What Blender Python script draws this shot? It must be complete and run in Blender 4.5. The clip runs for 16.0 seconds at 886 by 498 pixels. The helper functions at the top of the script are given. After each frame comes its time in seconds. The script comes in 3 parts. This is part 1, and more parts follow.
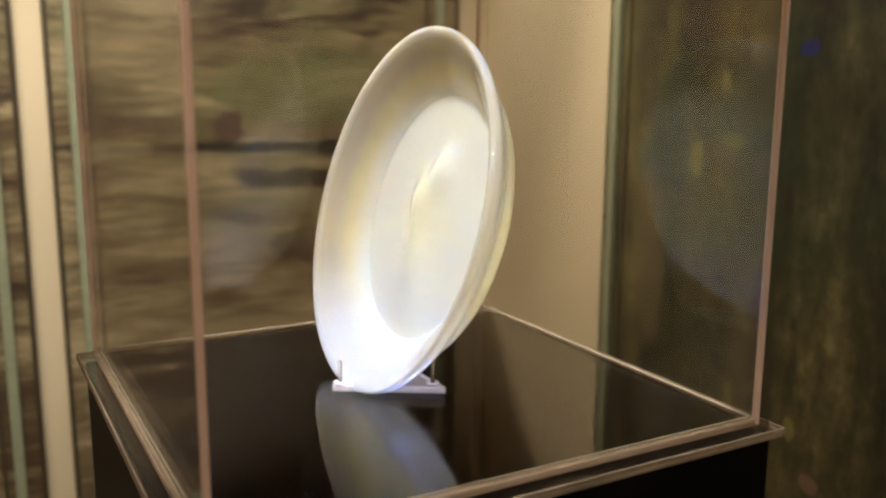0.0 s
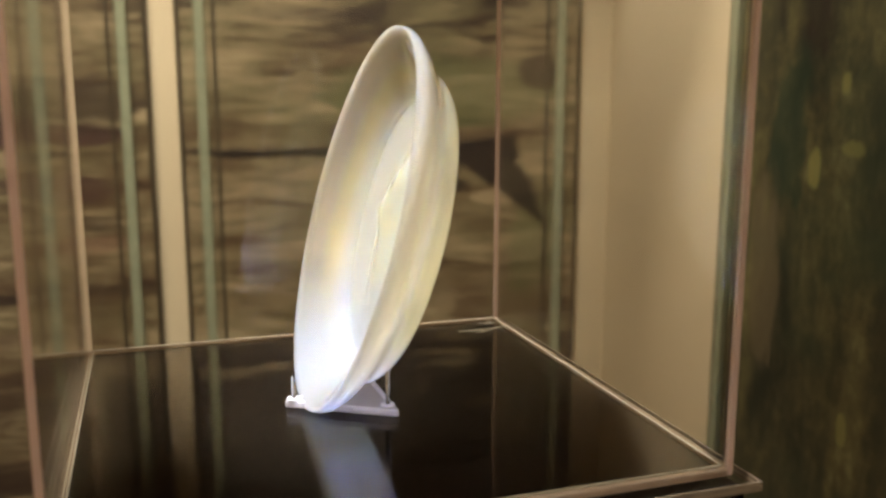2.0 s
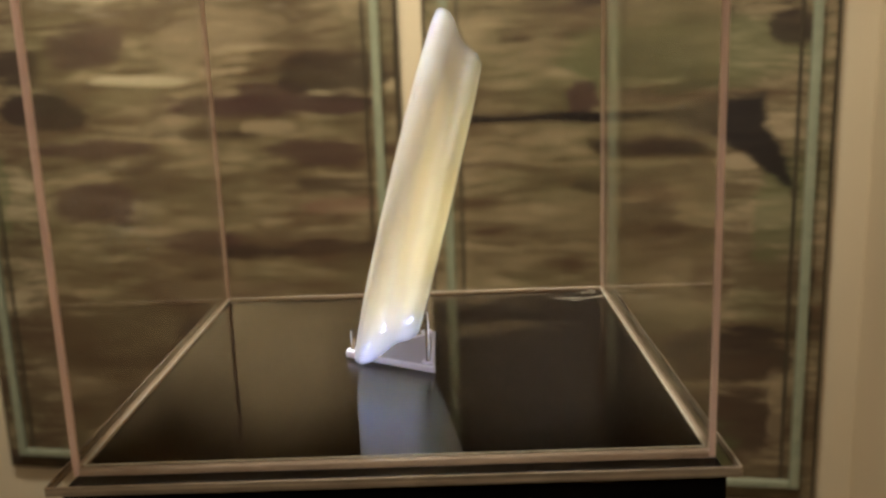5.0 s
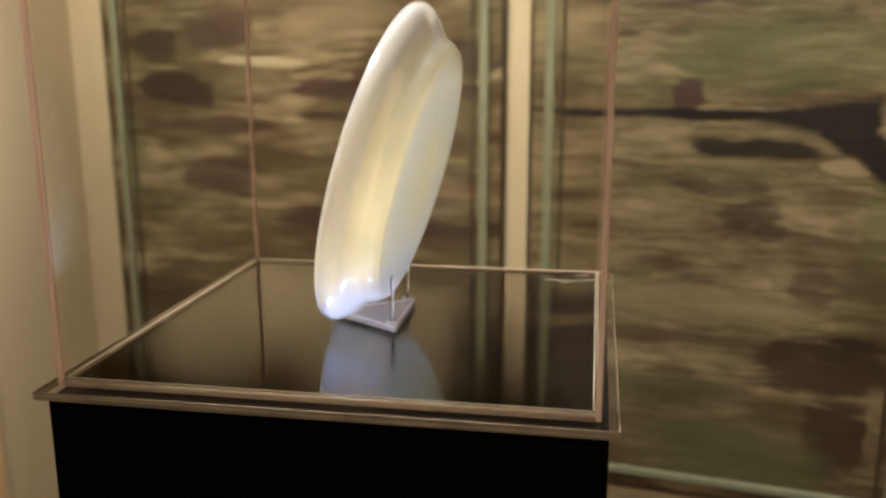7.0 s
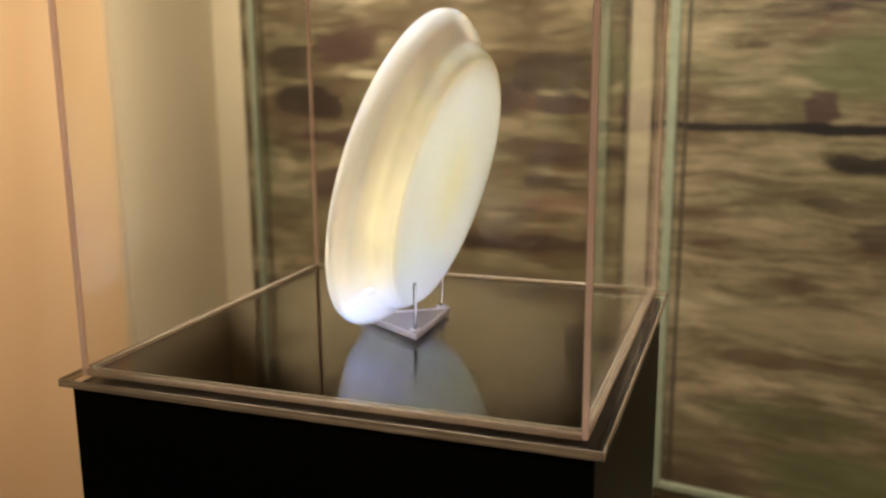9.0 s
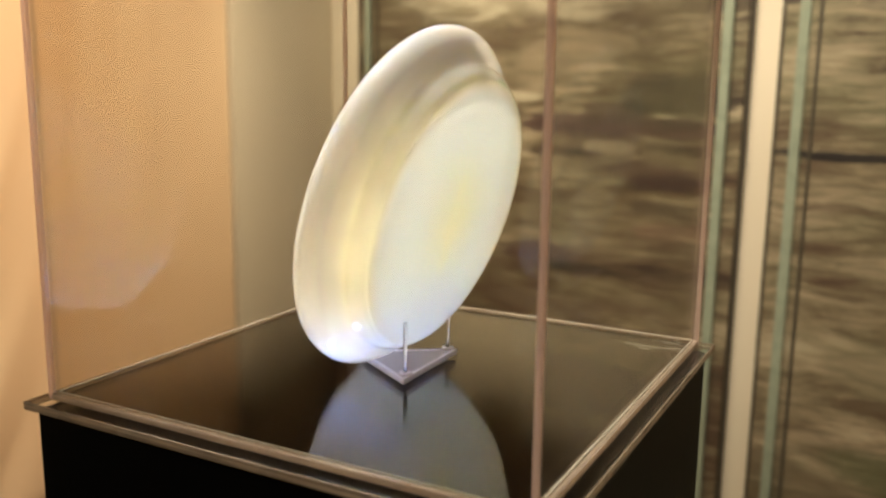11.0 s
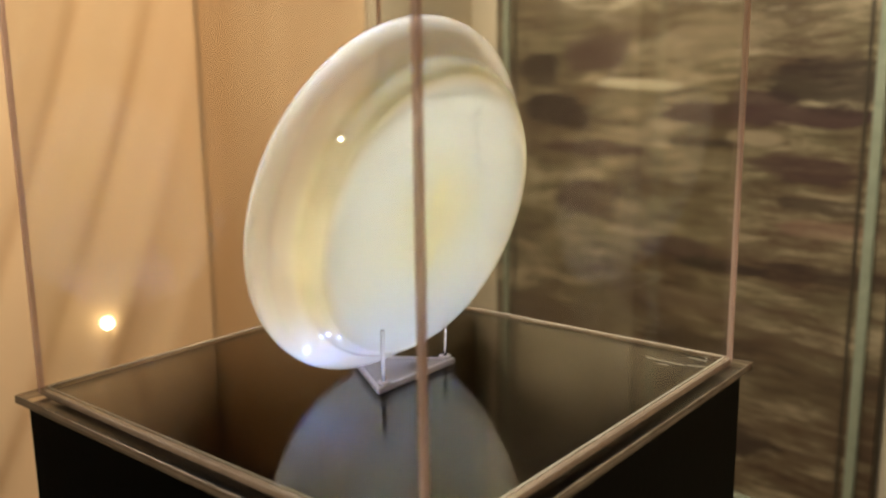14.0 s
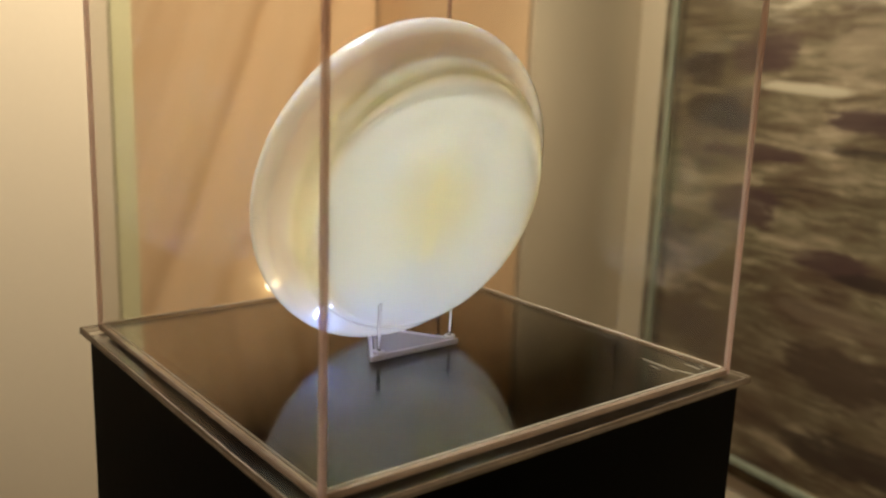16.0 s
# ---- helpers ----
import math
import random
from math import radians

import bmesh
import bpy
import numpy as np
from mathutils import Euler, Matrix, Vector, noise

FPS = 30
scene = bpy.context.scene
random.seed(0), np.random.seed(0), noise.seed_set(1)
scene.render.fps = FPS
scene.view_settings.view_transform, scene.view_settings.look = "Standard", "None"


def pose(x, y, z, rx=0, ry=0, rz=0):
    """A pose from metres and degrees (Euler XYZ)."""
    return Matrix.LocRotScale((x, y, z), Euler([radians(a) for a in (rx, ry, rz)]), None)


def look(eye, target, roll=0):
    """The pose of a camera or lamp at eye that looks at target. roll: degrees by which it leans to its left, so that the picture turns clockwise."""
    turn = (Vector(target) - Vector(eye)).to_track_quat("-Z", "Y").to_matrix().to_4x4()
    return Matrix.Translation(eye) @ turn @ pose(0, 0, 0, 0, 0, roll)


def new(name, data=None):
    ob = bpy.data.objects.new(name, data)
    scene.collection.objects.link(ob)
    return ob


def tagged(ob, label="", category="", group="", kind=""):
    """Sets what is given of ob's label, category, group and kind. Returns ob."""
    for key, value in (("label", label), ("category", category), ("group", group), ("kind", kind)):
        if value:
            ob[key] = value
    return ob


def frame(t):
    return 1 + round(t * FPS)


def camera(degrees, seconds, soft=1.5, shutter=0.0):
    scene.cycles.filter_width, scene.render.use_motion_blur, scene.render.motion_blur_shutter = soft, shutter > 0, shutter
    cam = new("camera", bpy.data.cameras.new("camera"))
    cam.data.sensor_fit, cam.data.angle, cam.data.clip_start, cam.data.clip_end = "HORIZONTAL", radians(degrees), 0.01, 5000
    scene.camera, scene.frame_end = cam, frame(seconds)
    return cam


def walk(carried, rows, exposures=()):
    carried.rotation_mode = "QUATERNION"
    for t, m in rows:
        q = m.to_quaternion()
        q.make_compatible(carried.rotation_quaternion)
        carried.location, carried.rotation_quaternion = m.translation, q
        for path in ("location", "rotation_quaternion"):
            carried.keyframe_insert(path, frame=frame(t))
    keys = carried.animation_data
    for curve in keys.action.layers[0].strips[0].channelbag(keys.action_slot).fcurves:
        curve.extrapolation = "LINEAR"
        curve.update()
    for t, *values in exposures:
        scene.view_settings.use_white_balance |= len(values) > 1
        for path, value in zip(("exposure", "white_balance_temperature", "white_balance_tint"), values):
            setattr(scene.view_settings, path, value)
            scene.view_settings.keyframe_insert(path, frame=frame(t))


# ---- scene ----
cam = camera(53.1, 16.0, soft=2.4)
cam.data.dof.use_dof = True
cam.data.dof.focus_distance = 0.62
cam.data.dof.aperture_fstop = 7.0
PATH = [
    (0, (-0.252, -0.528, 1.201), (0.701, 1.192, 0.835), 0.4),
    (0.5, (-0.22, -0.531, 1.202), (0.636, 1.241, 0.84), 1.2),
    (1, (-0.181, -0.536, 1.207), (0.565, 1.286, 0.854), 1.1),
    (1.5, (-0.149, -0.541, 1.203), (0.527, 1.31, 0.863), 0.7),
    (2, (-0.119, -0.544, 1.199), (0.505, 1.323, 0.846), 0.1),
    (2.5, (-0.095, -0.545, 1.199), (0.433, 1.35, 0.838), -0.9),
    (3, (-0.076, -0.547, 1.202), (0.355, 1.373, 0.848), -0.9),
    (3.5, (-0.054, -0.552, 1.201), (0.274, 1.387, 0.837), -1.2),
    (4, (-0.029, -0.565, 1.206), (0.163, 1.387, 0.815), -1.8),
    (6.5, (0.136, -0.648, 1.208), (-0.115, 1.287, 0.767), -0.6),
    (7, (0.161, -0.651, 1.205), (-0.17, 1.272, 0.763), -0.1),
    (7.5, (0.181, -0.649, 1.206), (-0.219, 1.258, 0.754), 0.0),
    (8, (0.199, -0.644, 1.198), (-0.292, 1.244, 0.758), -0.2),
    (8.5, (0.219, -0.635, 1.196), (-0.364, 1.233, 0.782), -0.4),
    (9, (0.246, -0.623, 1.198), (-0.403, 1.225, 0.791), -0.4),
    (9.5, (0.262, -0.596, 1.193), (-0.438, 1.234, 0.792), 0.1),
    (10, (0.281, -0.571, 1.196), (-0.502, 1.229, 0.815), 0.8),
    (12.5, (0.345, -0.482, 1.204), (-0.74, 1.158, 0.839), -0.9),
    (13, (0.358, -0.465, 1.206), (-0.777, 1.141, 0.844), -1.0),
    (13.5, (0.373, -0.449, 1.205), (-0.806, 1.122, 0.826), -0.9),
    (14, (0.397, -0.432, 1.202), (-0.849, 1.083, 0.815), -0.7),
    (14.5, (0.426, -0.417, 1.203), (-0.9, 1.027, 0.805), 0.2),
    (15, (0.454, -0.406, 1.209), (-0.958, 0.954, 0.811), 0.5),
    (15.5, (0.484, -0.39, 1.214), (-0.992, 0.895, 0.798), 1.4),
    (16, (0.515, -0.375, 1.211), (-1.013, 0.846, 0.793), 2.1),
]
walk(cam, [(t, look(eye, target, roll)) for t, eye, target, roll in PATH], [(0, 0.16), (4, 0.10), (6.5, 0.20), (7.5, 0.29), (9, 0.42), (10, 0.42), (12.5, 0.16), (14, 0.04), (16, -0.13)])

# the room is turned by this against the display case
ROOM = Matrix.Translation((0, 1.93, 0)) @ Matrix.Rotation(math.atan(-0.16), 4, "Z")
FLOOR_Z = -0.65
TOP_Z = 1.0
CEIL_Z = 2.7
X_R = 1.165
X_L = -1.63


# ---- world and lamps ----
world = bpy.data.worlds.new("world")
scene.world = world
world.use_nodes = True
world.node_tree.nodes["Background"].inputs["Color"].default_value = (0.9, 0.75, 0.55, 1)
world.node_tree.nodes["Background"].inputs["Strength"].default_value = 0.02


def spot(name, at, to, watts, colour, degrees, radius, blend=0.6):
    lamp = bpy.data.lights.new(name, "SPOT")
    lamp.energy, lamp.color, lamp.spot_size, lamp.spot_blend, lamp.shadow_soft_size = watts, colour, radians(degrees), blend, radius
    ob = new(name, lamp)
    ob.matrix_world = look(at, to)
    return ob


def room_pt(x, y, z):
    return ROOM @ Vector((x, y, z))


WARM = (1.0, 0.89, 0.71)
UPLIGHT = (0.26, 0.38, 1.0)
COOL = (0.60, 0.74, 1.0)
for x, y in ((-0.20, -0.16), (-0.165, -0.16), (0.05, -0.30), (0.085, -0.30)):
    spot("ceiling_spot_plate", (x, y, 2.5), (-0.02, 0, 1.02), 34, COOL, 9, 0.010, 1.0)
# small cool lamps, unseen, added just above the clear sheet to light the plate's foot
for x, y, w in ((-0.016, -0.066, 0.07), (-0.010, -0.067, 0.07), (0.012, -0.058, 0.06), (0.019, -0.058, 0.045), (-0.052, -0.030, 0.02)):
    spot("added_uplight", (x, y, 1.0012), (x * 0.6, y * 0.8, 1.2), w * 0.33, UPLIGHT, 130, 0.0016, 0.5)
spot("ceiling_spot_case", (-0.5, -0.2, 2.5), (0, 0, 1.13), 240, (0.98, 0.955, 0.91), 20, 0.03)
# unseen lamp added to brighten the front edges of the case
spot("added_front_spot", (0.35, -1.7, 2.6), (0, -0.1, 1.0), 70, WARM, 45, 0.06)
for x, w in ((-1.20, 150), (-0.55, 128), (0.26, 160), (0.85, 26)):
    spot("ceiling_spot_wall", room_pt(x, -0.95, 2.6), room_pt(x, 0, 0.98), w, WARM, 56, 0.05, 1.0)
spot("ceiling_spot_side", room_pt(0.4, -1.1, 2.6), room_pt(1.16, -1.3, 0.8), 90, WARM, 60, 0.05)
spot("ceiling_spot_corner", room_pt(0.5, -0.7, 2.6), room_pt(1.16, -0.4, 0.8), 82, WARM, 46, 0.05)
spot("ceiling_spot_left", room_pt(-0.40, -1.55, 2.6), room_pt(-2.80, -1.60, 0.70), 320, (1, 0.85, 0.66), 80, 0.06, 0.6)


# ---- materials ----
class Nodes:
    """Small helper to write a node material line by line."""

    def __init__(self, name):
        self.mat = bpy.data.materials.new(name)
        self.mat.use_nodes = True
        self.tree = self.mat.node_tree
        self.tree.nodes.clear()
        self.out = self.tree.nodes.new("ShaderNodeOutputMaterial")

    def add(self, kind, inputs=None, **settings):
        n = self.tree.nodes.new("ShaderNode" + kind)
        for k, v in settings.items():
            setattr(n, k, v)
        for k, v in (inputs or {}).items():
            if isinstance(v, bpy.types.NodeSocket):
                self.tree.links.new(v, n.inputs[k])
            else:
                n.inputs[k].default_value = v
        return n

    def math(self, op, a, b=0.0, c=0.0):
        return self.add("Math", {0: a, 1: b, 2: c}, operation=op).outputs[0]

    def noise(self, vec, scale, detail=4.0, rough=0.55):
        return self.add("TexNoise", {"Vector": vec, "Scale": scale, "Detail": detail, "Roughness": rough}).outputs["Fac"]

    def coords(self, scale=(1, 1, 1)):
        c = self.add("TexCoord").outputs["Object"]
        return self.add("Mapping", {"Vector": c, "Scale": scale}).outputs[0]

    def ramp(self, fac, stops):
        n = self.add("ValToRGB", {"Fac": fac})
        els = n.color_ramp.elements
        for i, (p, c) in enumerate(stops):
            e = els[i] if i < 2 else els.new(p)
            e.position, e.color = p, (*c, 1)
        return n.outputs[0]

    def mix(self, fac, a, b):
        n = self.add("Mix", {"Factor": fac}, data_type="RGBA")
        for k, v in ((6, a), (7, b)):
            if isinstance(v, bpy.types.NodeSocket):
                self.tree.links.new(v, n.inputs[k])
            else:
                n.inputs[k].default_value = (*v, 1)
        return n.outputs[2]

    def bump(self, height, strength, distance):
        return self.add("Bump", {"Height": height, "Strength": strength, "Distance": distance}).outputs[0]

    def schlick(self, f0):
        """Mirror gloss of a clear surface, the same from both of its sides."""
        facing = self.add("LayerWeight", {"Blend": 0.5}).outputs["Facing"]
        return self.math("MULTIPLY_ADD", self.math("POWER", facing, 5.0), 1.0 - f0, f0)

    def done(self, shader):
        self.tree.links.new(shader, self.out.inputs["Surface"])
        return self.mat


def plaster(name, light, dark, rough=0.75):
    m = Nodes(name)
    co = m.coords()
    big = m.noise(co, 1.6, 5)
    fine = m.noise(co, 90, 3)
    col = m.mix(m.math("MULTIPLY_ADD", fine, 0.35, m.math("MULTIPLY", big, 0.65)), dark, light)
    p = m.add("BsdfPrincipled", {"Base Color": col, "Roughness": rough, "Normal": m.bump(fine, 0.25, 0.002)})
    return m.done(p.outputs[0])


M_CREAM = plaster("cream_wall_paint", (0.66, 0.57, 0.42), (0.56, 0.48, 0.34))
M_PEACH = plaster("peach_wall_paint", (0.64, 0.48, 0.31), (0.55, 0.41, 0.26))
M_CEIL = plaster("ceiling_paint", (0.42, 0.36, 0.28), (0.36, 0.31, 0.24))


def floor_mat():
    m = Nodes("brown_floor_boards")
    co = m.coords((1.2, 14, 1))
    n = m.noise(co, 3, 6, 0.6)
    col = m.ramp(n, [(0.3, (0.05, 0.028, 0.014)), (0.7, (0.13, 0.075, 0.04))])
    p = m.add("BsdfPrincipled", {"Base Color": col, "Roughness": 0.45, "Normal": m.bump(n, 0.15, 0.002)})
    return m.done(p.outputs[0])


M_FLOOR = floor_mat()


def acrylic(name, tint, gloss):
    """A clear sheet: lets light straight through, with the mirror gloss of its two faces."""
    m = Nodes(name)
    co = m.coords()
    smear = m.noise(co, 14, 3)
    fr = m.schlick(0.04)
    clear = m.add("BsdfTransparent", {"Color": (*tint, 1)}).outputs[0]
    shine = m.add("BsdfGlossy", {"Color": (1, 1, 1, 1), "Roughness": m.math("MULTIPLY", smear, 0.02)}).outputs[0]
    s = m.add("MixShader", {"Fac": m.math("MINIMUM", m.math("MULTIPLY", fr, gloss), 1.0), 1: clear, 2: shine})
    return m.done(s.outputs[0])


M_ACRYLIC = acrylic("clear_acrylic", (0.985, 0.98, 0.965), 0.7)
M_SHEET = acrylic("clear_base_sheet", (0.95, 0.92, 0.88), 0.50)


def acrylic_edge(name, colour, see, rough=0.3):
    """The sawn and glued edge of an acrylic sheet: milky, lets some light through."""
    m = Nodes(name)
    co = m.coords((1, 1, 0.2))
    n = m.noise(co, 60, 4)
    col = m.mix(n, colour, tuple(min(1, c * 1.25 + 0.03) for c in colour))
    p = m.add("BsdfPrincipled", {"Base Color": col, "Roughness": rough, "Specular IOR Level": 0.6, "Normal": m.bump(n, 0.2, 0.0006)})
    tl = m.add("BsdfTranslucent", {"Color": col})
    body = m.add("MixShader", {"Fac": 0.5, 1: p.outputs[0], 2: tl.outputs[0]})
    clear = m.add("BsdfTransparent", {"Color": (0.92, 0.82, 0.74, 1)})
    s = m.add("MixShader", {"Fac": see, 1: body.outputs[0], 2: clear.outputs[0]})
    return m.done(s.outputs[0])


M_EDGE = acrylic_edge("milky_acrylic_edge", (0.86, 0.63, 0.55), 0.48, 0.2)


def streaked_edge(name, light, dark, see):
    """A polished sheet edge seen end on: its bright and dark lines of bent light are painted along it."""
    m = Nodes(name)
    lines = m.noise(m.coords((4.0, 620.0, 620.0)), 1.0, 3, 0.6)
    spots = m.noise(m.coords((60.0, 300.0, 300.0)), 1.0, 3, 0.6)
    v = m.math("MULTIPLY_ADD", lines, 0.75, m.math("MULTIPLY", spots, 0.25))
    col = m.ramp(v, [(0.34, dark), (0.62, light)])
    p = m.add("BsdfPrincipled", {"Base Color": col, "Roughness": 0.12, "Specular IOR Level": 0.7, "Normal": m.bump(v, 0.35, 0.0006)})
    tl = m.add("BsdfTranslucent", {"Color": col})
    body = m.add("MixShader", {"Fac": 0.4, 1: p.outputs[0], 2: tl.outputs[0]})
    clear = m.add("BsdfTransparent", {"Color": (0.92, 0.84, 0.74, 1)})
    return m.done(m.add("MixShader", {"Fac": see, 1: body.outputs[0], 2: clear.outputs[0]}).outputs[0])


def clear_solid(name, tint):
    """Solid clear acrylic that bends the light."""
    m = Nodes(name)
    n = m.noise(m.coords(), 120, 2)
    p = m.add("BsdfPrincipled", {"Base Color": (*tint, 1), "Roughness": m.math("MULTIPLY", n, 0.06), "IOR": 1.49, "Transmission Weight": 1.0})
    return m.done(p.outputs[0])


M_PEG = clear_solid("peg_acrylic", (0.93, 0.90, 0.92))
M_STAND = streaked_edge("stand_acrylic", (1.0, 0.98, 1.0), (0.82, 0.78, 0.92), 0.04)
M_EDGE_BASE = streaked_edge("tan_acrylic_edge", (0.58, 0.47, 0.34), (0.13, 0.09, 0.06), 0.30)
M_EDGE_LOW = streaked_edge("brown_glued_edge", (0.72, 0.57, 0.42), (0.20, 0.13, 0.09), 0.30)
M_GLUE_GLINT = acrylic_edge("clear_glue_and_glint", (0.88, 0.78, 0.64), 0.45, 0.06)
M_HAZE = acrylic_edge("hazy_stand_sheet", (0.92, 0.86, 1.0), 0.45, 0.05)


def black_gloss():
    m = Nodes("black_gloss_board")
    co = m.coords()
    n = m.noise(co, 8, 4)
    p = m.add("BsdfPrincipled", {"Base Color": (0.0012, 0.001, 0.001, 1), "Roughness": m.math("MULTIPLY_ADD", n, 0.03, 0.005), "IOR": 1.5, "Specular IOR Level": 0.27})
    return m.done(p.outputs[0])


M_GLOSS = black_gloss()


def black_matt():
    m = Nodes("black_plinth_paint")
    n = m.noise(m.coords(), 120, 3)
    p = m.add("BsdfPrincipled", {"Base Color": m.mix(n, (0.0008, 0.0008, 0.0008), (0.002, 0.0018, 0.0016)), "Roughness": 0.45, "Specular IOR Level": 0.08, "Normal": m.bump(n, 0.2, 0.0005)})
    return m.done(p.outputs[0])


M_PLINTH = black_matt()


def opal():
    m = Nodes("opal_glass")
    co = m.coords()
    r = m.noise(co, 22, 3)
    sep = m.add("SeparateXYZ", {"Vector": m.add("TexCoord").outputs["Object"]})
    rad = m.math("SQRT", m.math("MULTIPLY_ADD", sep.outputs[0], sep.outputs[0], m.math("MULTIPLY", sep.outputs[1], sep.outputs[1])))
    # the flared rim is thin and lets more of the background through than the thick middle
    thin = m.add("MapRange", {"Value": m.math("MULTIPLY_ADD", m.math("SUBTRACT", r, 0.5), 0.012, rad), "From Min": 0.086, "From Max": 0.112, "To Min": 0.03, "To Max": 0.66}, interpolation_type="SMOOTHSTEP").outputs[0]
    thin = m.math("MULTIPLY", thin, m.add("MapRange", {"Value": rad, "From Min": 0.1165, "From Max": 0.1235, "To Min": 1.0, "To Max": 0.35}).outputs[0])
    # the opalescence has struck unevenly: dense towards one edge, amber in a ring and in the middle; the blue of that
    # edge also holds cool light from below, put into the colour
    dense = m.add("MapRange", {"Value": m.math("MULTIPLY_ADD", r, 0.02, sep.outputs[0]), "From Min": -0.105, "From Max": -0.020, "To Min": 0.25, "To Max": 1.0}, interpolation_type="SMOOTHSTEP").outputs[0]
    thin = m.math("MULTIPLY", thin, dense)
    ring = m.add("MapRange", {"Value": m.math("ABSOLUTE", m.math("SUBTRACT", rad, 0.0995)), "From Min": 0.009, "From Max": 0.001}, interpolation_type="SMOOTHSTEP").outputs[0]
    heart = m.add("MapRange", {"Value": m.math("MULTIPLY_ADD", r, 0.03, rad), "From Min": 0.072, "From Max": 0.020}, interpolation_type="SMOOTHSTEP").outputs[0]
    # the moulded figure is thicker glass and keeps more of the amber
    fx = m.math("POWER", m.math("ABSOLUTE", m.math("MULTIPLY_ADD", r, 0.5, m.math("MULTIPLY_ADD", sep.outputs[0], 24.0, -0.2))), 2.0)
    fy = m.math("POWER", m.math("ABSOLUTE", m.math("MULTIPLY_ADD", r, 0.8, m.math("MULTIPLY_ADD", sep.outputs[1], 75.0, -0.4))), 2.0)
    figure = m.add("MapRange", {"Value": m.math("ADD", fx, fy), "From Min": 1.3, "From Max": 0.2, "To Max": 0.5}, interpolation_type="SMOOTHSTEP").outputs[0]
    amber = m.math("MULTIPLY", m.math("MAXIMUM", m.math("MULTIPLY", ring, 0.78), m.math("MAXIMUM", m.math("MULTIPLY", heart, m.math("MULTIPLY", r, 0.8)), figure)), dense)
    inner = m.add("MapRange", {"Value": m.math("MULTIPLY_ADD", r, 0.004, rad), "From Min": 0.094, "From Max": 0.088}, interpolation_type="SMOOTHSTEP").outputs[0]
    well = m.mix(inner, (0.92, 0.89, 0.81), (0.89, 0.92, 0.885))
    milk = m.mix(dense, (0.72, 0.80, 1.0), m.mix(amber, well, (0.97, 0.89, 0.55)))
    # light spreads far inside the milky glass, reddish light farthest
    deep = m.add("BsdfPrincipled", {"Base Color": milk, "Subsurface Weight": 1.0, "Subsurface Radius": (1.0, 0.85, 0.62), "Subsurface Scale": 0.020, "Roughness": 1.0, "Specular IOR Level": 0.0}).outputs[0]
    normal = m.add("NewGeometry").outputs["Normal"]
    axis = m.add("VectorTransform", {"Vector": (0, 0, 1)}, vector_type="NORMAL", convert_from="OBJECT", convert_to="WORLD").outputs[0]
    side = m.math("SIGN", m.add("VectorMath", {0: normal, 1: axis}, operation="DOT_PRODUCT").outputs["Value"])
    flat = m.add("VectorMath", {0: axis, "Scale": m.math("MULTIPLY", side, 1.6)}, operation="SCALE").outputs[0]
    soft_n = m.add("VectorMath", {0: m.add("VectorMath", {0: normal, 1: flat}, operation="ADD").outputs[0]}, operation="NORMALIZE").outputs[0]
    tra = m.add("BsdfTranslucent", {"Color": milk, "Normal": soft_n}).outputs[0]
    body = m.add("MixShader", {"Fac": 0.60, 1: deep, 2: tra}).outputs[0]
    clear = m.add("BsdfTransparent", {"Color": (0.99, 0.93, 0.80, 1)}).outputs[0]
    glass = m.add("MixShader", {"Fac": thin, 1: body, 2: clear}).outputs[0]
    shine = m.add("BsdfGlossy", {"Color": (1, 1, 1, 1), "Roughness": 0.012}).outputs[0]
    return m.done(m.add("MixShader", {"Fac": m.schlick(0.08), 1: glass, 2: shine}).outputs[0])


M_OPAL = opal()


def plain(name, colour, rough=0.5, spec=0.5, var=0.25, scale=40.0):
    m = Nodes(name)
    n = m.noise(m.coords(), scale, 4)
    col = m.mix(n, tuple(c * (1 - var) for c in colour), tuple(min(1, c * (1 + var)) for c in colour))
    p = m.add("BsdfPrincipled", {"Base Color": col, "Roughness": rough, "Specular IOR Level": spec, "Normal": m.bump(n, 0.15, 0.001)})
    return m.done(p.outputs[0])


M_GREEN = plain("green_glass_edge", (0.25, 0.275, 0.20), 0.25)
M_DARKBOARD = plain("dark_backing_board", (0.045, 0.035, 0.022), 0.5)


